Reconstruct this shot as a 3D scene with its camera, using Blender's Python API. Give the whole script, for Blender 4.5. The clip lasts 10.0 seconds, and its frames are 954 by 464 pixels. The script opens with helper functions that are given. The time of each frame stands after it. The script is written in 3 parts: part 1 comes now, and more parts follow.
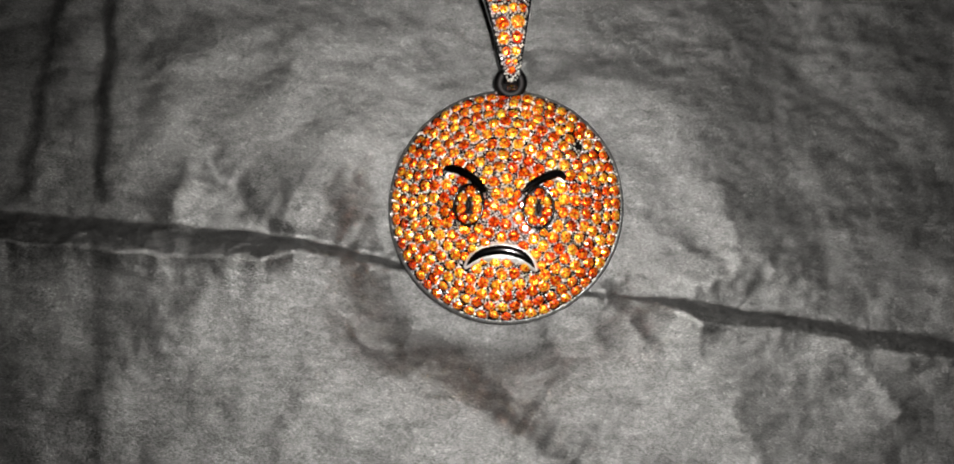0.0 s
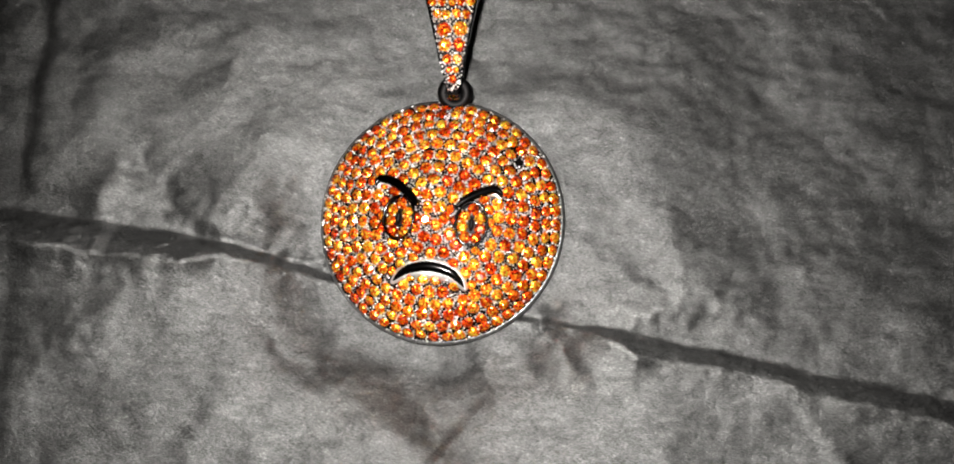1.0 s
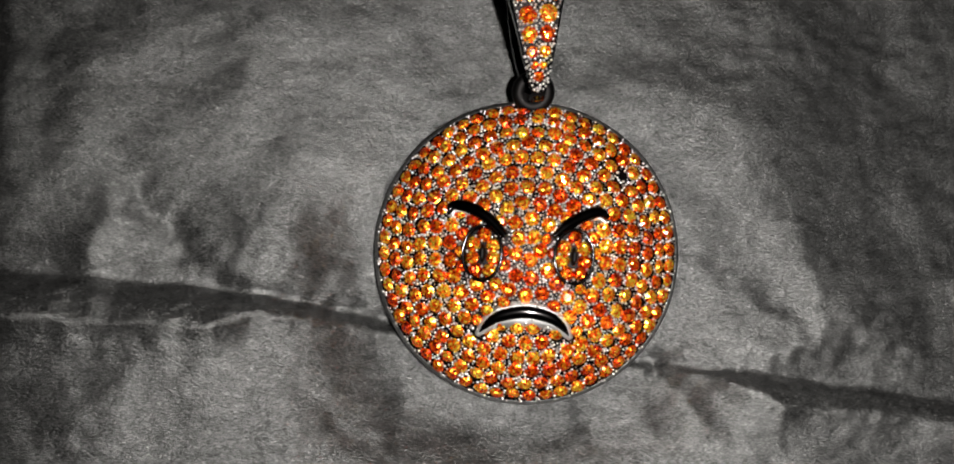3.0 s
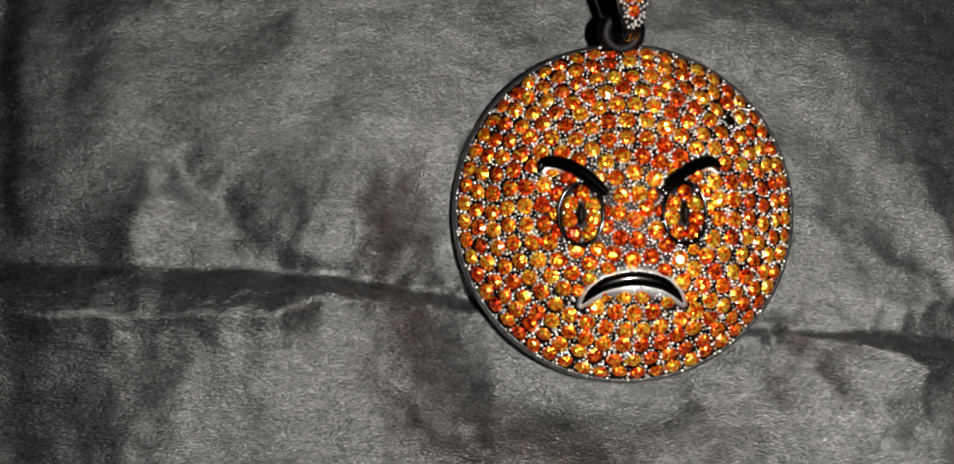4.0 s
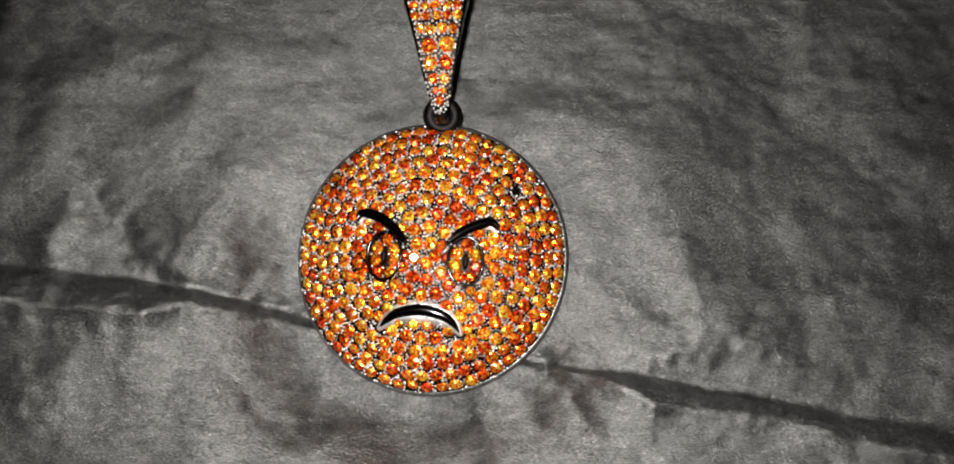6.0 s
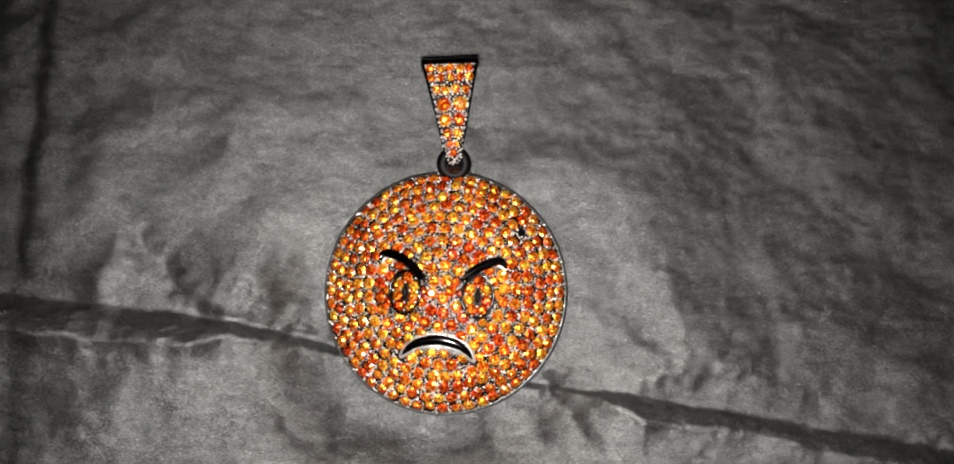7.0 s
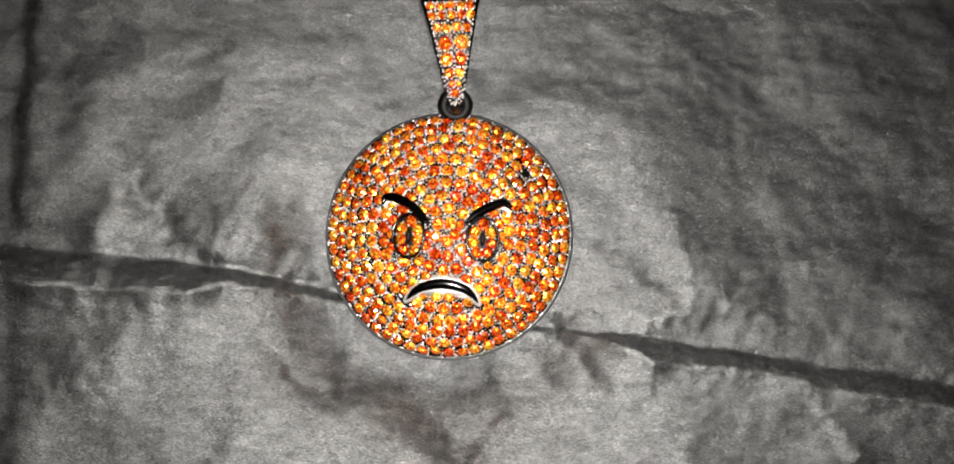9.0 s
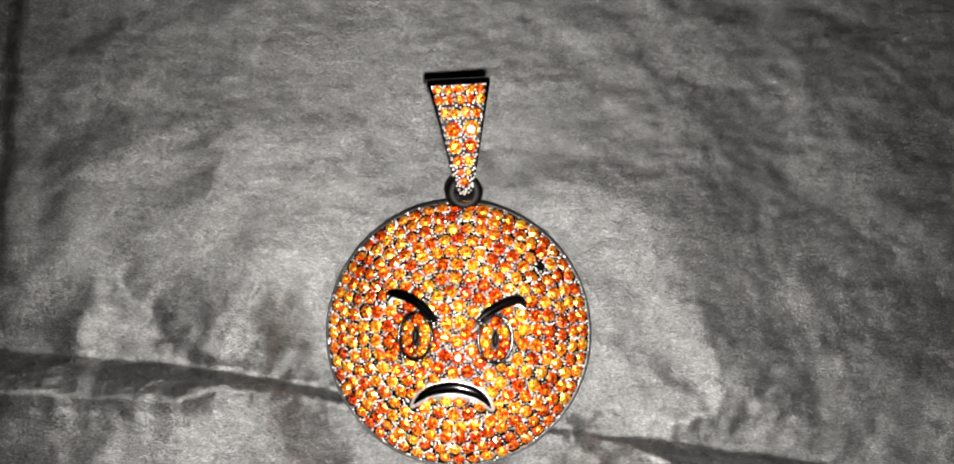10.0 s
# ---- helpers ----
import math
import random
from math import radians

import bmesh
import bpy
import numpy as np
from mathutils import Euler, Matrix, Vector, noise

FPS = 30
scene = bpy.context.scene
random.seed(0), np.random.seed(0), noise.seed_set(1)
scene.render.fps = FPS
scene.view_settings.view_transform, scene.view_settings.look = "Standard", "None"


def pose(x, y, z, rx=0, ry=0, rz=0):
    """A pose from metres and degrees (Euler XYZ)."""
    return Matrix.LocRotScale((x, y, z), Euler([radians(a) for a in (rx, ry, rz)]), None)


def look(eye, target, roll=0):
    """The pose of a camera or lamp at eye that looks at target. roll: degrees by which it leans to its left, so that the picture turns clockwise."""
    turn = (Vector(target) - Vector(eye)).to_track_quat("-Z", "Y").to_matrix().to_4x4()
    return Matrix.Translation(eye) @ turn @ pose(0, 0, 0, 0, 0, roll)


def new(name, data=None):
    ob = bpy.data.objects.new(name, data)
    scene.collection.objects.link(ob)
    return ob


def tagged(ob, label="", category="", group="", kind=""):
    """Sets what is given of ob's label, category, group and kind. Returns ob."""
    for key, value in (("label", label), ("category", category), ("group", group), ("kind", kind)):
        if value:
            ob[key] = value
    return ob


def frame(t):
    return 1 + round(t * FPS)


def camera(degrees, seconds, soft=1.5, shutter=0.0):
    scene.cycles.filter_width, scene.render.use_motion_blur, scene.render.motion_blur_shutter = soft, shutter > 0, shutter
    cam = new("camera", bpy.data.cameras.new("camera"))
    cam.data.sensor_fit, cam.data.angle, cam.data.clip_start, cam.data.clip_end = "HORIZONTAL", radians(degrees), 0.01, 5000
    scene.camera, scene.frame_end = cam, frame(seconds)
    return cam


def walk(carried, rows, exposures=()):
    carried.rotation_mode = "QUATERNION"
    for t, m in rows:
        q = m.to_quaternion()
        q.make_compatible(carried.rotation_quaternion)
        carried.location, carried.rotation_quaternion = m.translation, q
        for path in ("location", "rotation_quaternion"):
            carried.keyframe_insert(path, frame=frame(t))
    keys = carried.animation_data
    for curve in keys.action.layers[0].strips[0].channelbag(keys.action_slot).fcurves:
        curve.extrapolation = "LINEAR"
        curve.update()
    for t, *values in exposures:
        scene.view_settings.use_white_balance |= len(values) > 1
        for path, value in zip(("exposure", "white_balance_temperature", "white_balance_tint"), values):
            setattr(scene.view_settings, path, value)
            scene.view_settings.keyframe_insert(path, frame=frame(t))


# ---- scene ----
import functools

cam = camera(52.00, 10.0, soft=1.9)
# seconds, place in metres, turn in degrees
PATH = [
    (0, -0.00369, -0.03936, 0.14979, 13.538, -0.487, 3.192),
    (0.5, 0.00666, -0.04110, 0.14869, 14.426, 0.132, 3.958),
    (1, 0.01225, -0.03747, 0.14235, 15.015, 0.956, 6.961),
    (1.2, 0.01511, -0.03622, 0.13926, 14.686, 0.888, 8.015),
    (1.5, 0.02055, -0.03441, 0.13441, 14.249, 0.862, 8.349),
    (2, 0.01262, -0.03225, 0.12790, 13.606, -0.808, 7.513),
    (2.5, -0.00144, -0.02968, 0.12468, 12.647, -2.353, 5.151),
    (2.7, -0.00697, -0.02679, 0.12287, 12.663, -2.962, 4.202),
    (3.8, -0.02224, -0.02126, 0.10267, 12.546, -4.708, -0.794),
    (4, -0.02443, -0.02383, 0.10251, 12.491, -4.506, -0.796),
    (4.5, -0.01651, -0.03055, 0.10708, 12.505, -3.076, -0.245),
    (5, -0.00325, -0.03128, 0.11367, 13.273, -0.396, 1.880),
    (5.5, 0.00694, -0.03301, 0.11930, 14.578, 0.839, 3.984),
    (5.7, 0.00900, -0.03261, 0.12285, 15.313, 0.574, 4.544),
    (6, 0.00988, -0.03054, 0.12948, 15.589, 0.496, 5.083),
    (6.2, 0.00891, -0.02907, 0.13273, 15.569, 0.815, 4.926),
    (7.3, 0.00271, -0.02897, 0.14884, 14.717, -1.803, 4.051),
    (7.5, 0.00369, -0.03190, 0.14915, 14.323, -1.764, 3.888),
    (7.7, 0.00351, -0.03609, 0.15074, 14.507, -1.865, 3.770),
    (8, 0.00159, -0.04197, 0.15378, 13.680, -1.721, 3.760),
    (8.2, 0.00249, -0.04361, 0.15389, 12.574, -1.193, 3.801),
    (8.5, 0.00150, -0.03909, 0.15120, 11.595, -1.344, 3.602),
    (8.7, 0.00200, -0.03565, 0.14737, 12.227, -1.659, 3.357),
    (8.8, 0.00199, -0.03369, 0.14564, 12.338, -1.659, 3.254),
    (9, 0.00108, -0.03080, 0.14352, 12.764, -1.880, 3.199),
    (9.2, -0.00105, -0.02563, 0.14190, 12.858, -1.912, 3.079),
    (9.3, -0.00220, -0.02381, 0.14037, 13.525, -2.167, 3.042),
    (9.5, -0.00013, -0.01832, 0.13814, 13.921, -1.979, 2.961),
    (9.7, 0.00042, -0.01524, 0.13663, 14.378, -2.113, 2.622),
    (9.8, -0.00013, -0.01533, 0.13666, 14.187, -2.191, 2.591),
    (10, -0.00164, -0.01885, 0.13635, 14.095, -2.108, 2.704),
]
# exposure, in stops
EXPOSE = [(0, 0.12), (0.6, 0.05), (1.3, 0.3), (2.0, 0.0), (2.5, -0.25), (4.0, -0.5), (5, -0.36), (5.8, -0.25), (6.3, -0.08), (7.5, -0.1), (8.0, -0.18), (8.4, -0.05), (8.8, 0.18), (9.3, 0.46), (10, 0.58)]
walk(cam, [(t, pose(x, y, z, rx, ry, rz)) for t, x, y, z, rx, ry, rz in PATH], EXPOSE)

# ---- light: the phone's flash beside the lens, in a dark room ----
world = bpy.data.worlds.new("world")
scene.world = world
world.use_nodes = True
world.node_tree.nodes["Background"].inputs[0].default_value = (0.9, 0.95, 1.0, 1)
world.node_tree.nodes["Background"].inputs[1].default_value = 0.012
flash = bpy.data.lights.new("phone_flash", "SPOT")
flash.energy = 2.7
flash.color = (1.0, 0.97, 0.92)
flash.shadow_soft_size = 0.0022
flash.spot_size = radians(84)
flash.spot_blend = 1.0
new("phone_flash", flash).matrix_world = look((0.003, -0.029, 0.136), (0.006, -0.004, 0.0))

MM = 0.001


# ---- materials ----
def material(name):
    m = bpy.data.materials.new(name)
    m.use_nodes = True
    return m, m.node_tree.nodes, m.node_tree.links, m.node_tree.nodes["Principled BSDF"]


def ramp(nodes, stops):
    r = nodes.new("ShaderNodeValToRGB")
    e = r.color_ramp.elements
    e[0].position, e[0].color = stops[0][0], (*stops[0][1], 1)
    e[1].position, e[1].color = stops[-1][0], (*stops[-1][1], 1)
    for p, c in stops[1:-1]:
        e.new(p).color = (*c, 1)
    return r


def tissue_material():
    """Black tissue paper: long soft fibres, mottled pulp, a dull sheen."""
    m, n, l, b = material("black_tissue")
    co = n.new("ShaderNodeTexCoord")

    def fibre(angle, sx, sy, scale, detail, rough=0.6):
        mp = n.new("ShaderNodeMapping")
        mp.inputs["Rotation"].default_value = (0, 0, radians(angle))
        mp.inputs["Scale"].default_value = (sx, sy, 1)
        t = n.new("ShaderNodeTexNoise")
        t.inputs["Scale"].default_value, t.inputs["Detail"].default_value, t.inputs["Roughness"].default_value = scale, detail, rough
        t.inputs["Distortion"].default_value = 0.6
        l.new(co.outputs["Object"], mp.inputs["Vector"])
        l.new(mp.outputs["Vector"], t.inputs["Vector"])
        return t.outputs["Fac"]

    def math_(op, a, c, clamp=False):
        q = n.new("ShaderNodeMath")
        q.operation, q.use_clamp = op, clamp
        for s, v in zip(q.inputs, (a, c)):
            if isinstance(v, (int, float)):
                s.default_value = v
            else:
                l.new(v, s)
        return q.outputs[0]

    # short fibres that cross at several angles, drawn-out streaks, mottled pulp and wide clouds
    fine = fibre(8, 2100, 5600, 1.0, 2, 0.7)
    cross = fibre(-34, 2200, 6000, 1.0, 2, 0.7)
    third = fibre(52, 2300, 6000, 1.0, 2, 0.7)
    streak = fibre(9, 240, 900, 1.0, 4)
    mottle = fibre(0, 1, 1.4, 420, 5, 0.75)
    cloud = fibre(20, 1, 1.5, 46, 4)
    weave = math_("ADD", math_("MULTIPLY", fine, 0.38), math_("ADD", math_("MULTIPLY", cross, 0.32), math_("MULTIPLY", third, 0.3)))
    pulp = math_("ADD", math_("MULTIPLY", weave, 1.1), math_("ADD", math_("MULTIPLY", streak, 0.2), math_("MULTIPLY", mottle, 0.3)))
    tone = math_("ADD", math_("MULTIPLY", pulp, 0.68), math_("MULTIPLY", cloud, 0.1))
    col = ramp(n, [(0.46, (0.0028, 0.0028, 0.0029)), (0.56, (0.007, 0.007, 0.0069)), (0.66, (0.027, 0.0267, 0.0264)), (0.78, (0.2, 0.197, 0.194))])
    l.new(tone, col.inputs[0])
    l.new(col.outputs[0], b.inputs["Base Color"])
    gl = ramp(n, [(0.44, (0.08, 0.08, 0.08)), (0.73, (0.88, 0.88, 0.88))])
    l.new(tone, gl.inputs[0])
    l.new(gl.outputs[0], b.inputs["Specular IOR Level"])
    b.inputs["Roughness"].default_value = 0.4
    b.inputs["IOR"].default_value = 1.8
    b1 = n.new("ShaderNodeBump")
    b1.inputs["Strength"].default_value, b1.inputs["Distance"].default_value = 0.85, 0.0003
    l.new(pulp, b1.inputs["Height"])
    l.new(b1.outputs[0], b.inputs["Normal"])
    return m


def metal(name, base, rough, grain=900.0, amount=0.12):
    m, n, l, b = material(name)
    b.inputs["Metallic"].default_value = 1.0
    co, t = n.new("ShaderNodeTexCoord"), n.new("ShaderNodeTexNoise")
    t.inputs["Scale"].default_value, t.inputs["Detail"].default_value = grain, 4
    l.new(co.outputs["Object"], t.inputs["Vector"])
    c = ramp(n, [(0.3, tuple(0.7 * v for v in base)), (0.7, tuple(1.2 * v for v in base))])
    l.new(t.outputs["Fac"], c.inputs[0])
    l.new(c.outputs[0], b.inputs["Base Color"])
    r = n.new("ShaderNodeMapRange")
    r.inputs["To Min"].default_value, r.inputs["To Max"].default_value = rough * 0.7, rough * 1.4
    l.new(t.outputs["Fac"], r.inputs["Value"])
    l.new(r.outputs[0], b.inputs["Roughness"])
    bp = n.new("ShaderNodeBump")
    bp.inputs["Strength"].default_value, bp.inputs["Distance"].default_value = amount, 0.0001
    l.new(t.outputs["Fac"], bp.inputs["Height"])
    l.new(bp.outputs[0], b.inputs["Normal"])
    return m


def stone_material():
    """Orange cut stone, opaque and foil-like in place of glass: each small cell tilts its own way, and its colour
    paints in a dark or glinting inner facet.
    """
    m, n, l, b = material("orange_stone")
    co, info, vo = n.new("ShaderNodeTexCoord"), n.new("ShaderNodeObjectInfo"), n.new("ShaderNodeTexVoronoi")
    vo.voronoi_dimensions = "4D"
    vo.inputs["Scale"].default_value = 3300
    w = n.new("ShaderNodeMath")
    w.operation = "MULTIPLY"
    w.inputs[1].default_value = 900.0
    l.new(info.outputs["Random"], w.inputs[0])
    l.new(w.outputs[0], vo.inputs["W"])
    l.new(co.outputs["Object"], vo.inputs["Vector"])
    sep = n.new("ShaderNodeSeparateColor")
    l.new(vo.outputs["Color"], sep.inputs[0])
    mixv = n.new("ShaderNodeMath")
    mixv.operation = "MULTIPLY_ADD"
    mixv.inputs[1].default_value = 0.62
    l.new(sep.outputs[2], mixv.inputs[0])
    sc = n.new("ShaderNodeMath")
    sc.operation = "MULTIPLY"
    sc.inputs[1].default_value = 0.35
    l.new(info.outputs["Random"], sc.inputs[0])
    l.new(sc.outputs[0], mixv.inputs[2])
    # dark red to yellow stands in for light thrown back inside the stone
    col = ramp(n, [(0.12, (0.2, 0.005, 0.0005)), (0.38, (0.8, 0.042, 0.001)), (0.58, (1.0, 0.18, 0.004)), (0.76, (1.0, 0.68, 0.05))])
    l.new(mixv.outputs[0], col.inputs[0])
    l.new(col.outputs[0], b.inputs["Base Color"])
    sub, add, nor = n.new("ShaderNodeVectorMath"), n.new("ShaderNodeVectorMath"), n.new("ShaderNodeVectorMath")
    sub.operation, add.operation, nor.operation = "SUBTRACT", "MULTIPLY_ADD", "NORMALIZE"
    sub.inputs[1].default_value = (0.5, 0.5, 0.5)
    add.inputs[1].default_value = (0.58, 0.58, 0.2)
    geo = n.new("ShaderNodeNewGeometry")
    l.new(vo.outputs["Color"], sub.inputs[0])
    l.new(sub.outputs[0], add.inputs[0])
    l.new(geo.outputs["Normal"], add.inputs[2])
    l.new(add.outputs[0], nor.inputs[0])
    l.new(nor.outputs[0], b.inputs["Normal"])
    l.new(geo.outputs["Normal"], b.inputs["Coat Normal"])
    b.inputs["Metallic"].default_value = 0.86
    gloss = n.new("ShaderNodeMapRange")
    gloss.inputs["To Min"].default_value, gloss.inputs["To Max"].default_value = 0.14, 0.32
    l.new(sep.outputs[0], gloss.inputs["Value"])
    l.new(gloss.outputs[0], b.inputs["Roughness"])
    b.inputs["Coat Weight"].default_value = 0.3
    b.inputs["Coat Roughness"].default_value = 0.1
    b.inputs["Coat IOR"].default_value = 1.6
    return m


def wall_material():
    m, n, l, b = material("wall_paint")
    co, t = n.new("ShaderNodeTexCoord"), n.new("ShaderNodeTexNoise")
    t.inputs["Scale"].default_value, t.inputs["Detail"].default_value = 6, 5
    l.new(co.outputs["Object"], t.inputs["Vector"])
    c = ramp(n, [(0.3, (0.36, 0.35, 0.33)), (0.7, (0.44, 0.43, 0.41))])
    l.new(t.outputs["Fac"], c.inputs[0])
    l.new(c.outputs[0], b.inputs["Base Color"])
    b.inputs["Roughness"].default_value = 0.8
    return m


TISSUE = tissue_material()
GUNMETAL = metal("gunmetal_plating", (0.009, 0.008, 0.008), 0.45)
BRIGHT = metal("polished_prong", (0.62, 0.6, 0.585), 0.32)
SILVER = metal("bright_silver", (0.8, 0.79, 0.78), 0.42, 400.0, 0.05)
RIM = metal("polished_rim", (0.26, 0.255, 0.25), 0.3, 1500.0, 0.5)
BLACK = metal("black_polish", (0.03, 0.028, 0.028), 0.13, 500.0, 0.05)
MATTE = metal("matte_black", (0.008, 0.0075, 0.0075), 0.5)
STONE = stone_material()
PAINT = wall_material()


# ---- mesh helpers ----
def part(name, bm, mat, parent=None, label="", smooth=True):
    me = bpy.data.meshes.new(name)
    bm.normal_update()
    bm.to_mesh(me)
    bm.free()
    me.materials.append(mat)
    if smooth:
        me.polygons.foreach_set("use_smooth", [True] * len(me.polygons))
    ob = new(name, me)
    ob.parent = parent
    return tagged(ob, label) if label else ob


def box(name, lo, hi, mat, label, category):
    bm = bmesh.new()
    bmesh.ops.create_cube(bm, size=1, matrix=Matrix.LocRotScale([(a + b) / 2 for a, b in zip(lo, hi)], None, [b - a for a, b in zip(lo, hi)]))
    return tagged(part(name, bm, mat, smooth=False), label, category, kind="structure")


def loft(rings, closed=True, caps=False):
    """A skin over rings of points; closed: each ring runs round."""
    bm = bmesh.new()
    rows = [[bm.verts.new(p) for p in ring] for ring in rings]
    k = len(rings[0])
    for a, b in zip(rows, rows[1:]):
        for i in range(k if closed else k - 1):
            j = (i + 1) % k
            bm.faces.new((a[i], a[j], b[j], b[i]))
    if caps:
        bm.faces.new(rows[0][::-1])
        bm.faces.new(rows[-1])
    bmesh.ops.recalc_face_normals(bm, faces=bm.faces)
    return bm


def spline(pts, steps):
    """Catmull-Rom through the points."""
    pts = [Vector(p) for p in pts]
    pts = [2 * pts[0] - pts[1], *pts, 2 * pts[-1] - pts[-2]]
    out = []
    for a, b, c, d in zip(pts, pts[1:], pts[2:], pts[3:]):
        for k in range(steps):
            t = k / steps
            out.append(0.5 * (2 * b + (c - a) * t + (2 * a - 5 * b + 4 * c - d) * t * t + (3 * b - a - 3 * c + d) * t ** 3))
    out.append(pts[-2])
    return out


# ---- the pendant's frame: millimetres on the tilted disc ----
CENTRE, TILT_X, TILT_Y, RADIUS = (-0.2, 0.95, 0.8), 0.075, 0.15, 18.35
nz = Vector((-TILT_X, -TILT_Y, 1)).normalized()
nx = Vector((1, 0, TILT_X)).normalized()
ny = nz.cross(nx)
LIE = Matrix((nx, ny, nz)).transposed().to_4x4()
LIE.translation = Vector(CENTRE) * MM


def dome(r):
    """Height of the face over the disc's plane, in mm."""
    return 6.7 - 0.0106 * r * r - 2.4e-5 * r ** 4


def on_dome(x, y, lift=0.0):
    r = math.hypot(x, y)
    slope = -0.0212 * r - 9.6e-5 * r ** 3
    nrm = Vector((-slope * x / r, -slope * y / r, 1)).normalized() if r > 1e-6 else Vector((0, 0, 1))
    return Vector((x, y, dome(r))) + nrm * lift, nrm


# ---- the tissue paper: fold, creases and crumple ----
def step_(a, b, v):
    t = np.clip((v - a) / (b - a), 0, 1)
    return t * t * (3 - 2 * t)


def crease(x, y, x0, y0, x1, y1, amp, wl, wr, soft=0.35):
    """A crest along a line (a valley where amp is below 0) that falls off within wl to its left and wr to its right."""
    dx, dy = x1 - x0, y1 - y0
    length = math.hypot(dx, dy)
    t = ((x - x0) * dx + (y - y0) * dy) / length
    u = ((x - x0) * dy - (y - y0) * dx) / length
    u = u + 0.35 * np.sin(t * 0.9 + x0) + 0.2 * np.sin(t * 2.3 + y0)
    w = np.where(u > 0, wr, wl)
    over = np.maximum(np.maximum(-t, t - length), 0)
    return 1.25 * amp * np.exp(-(np.sqrt(u * u + soft * soft) - soft) / w) * np.exp(-(over / (0.25 * length + 1)) ** 2) * (0.75 + 0.25 * np.sin(t * 0.35 + x1))


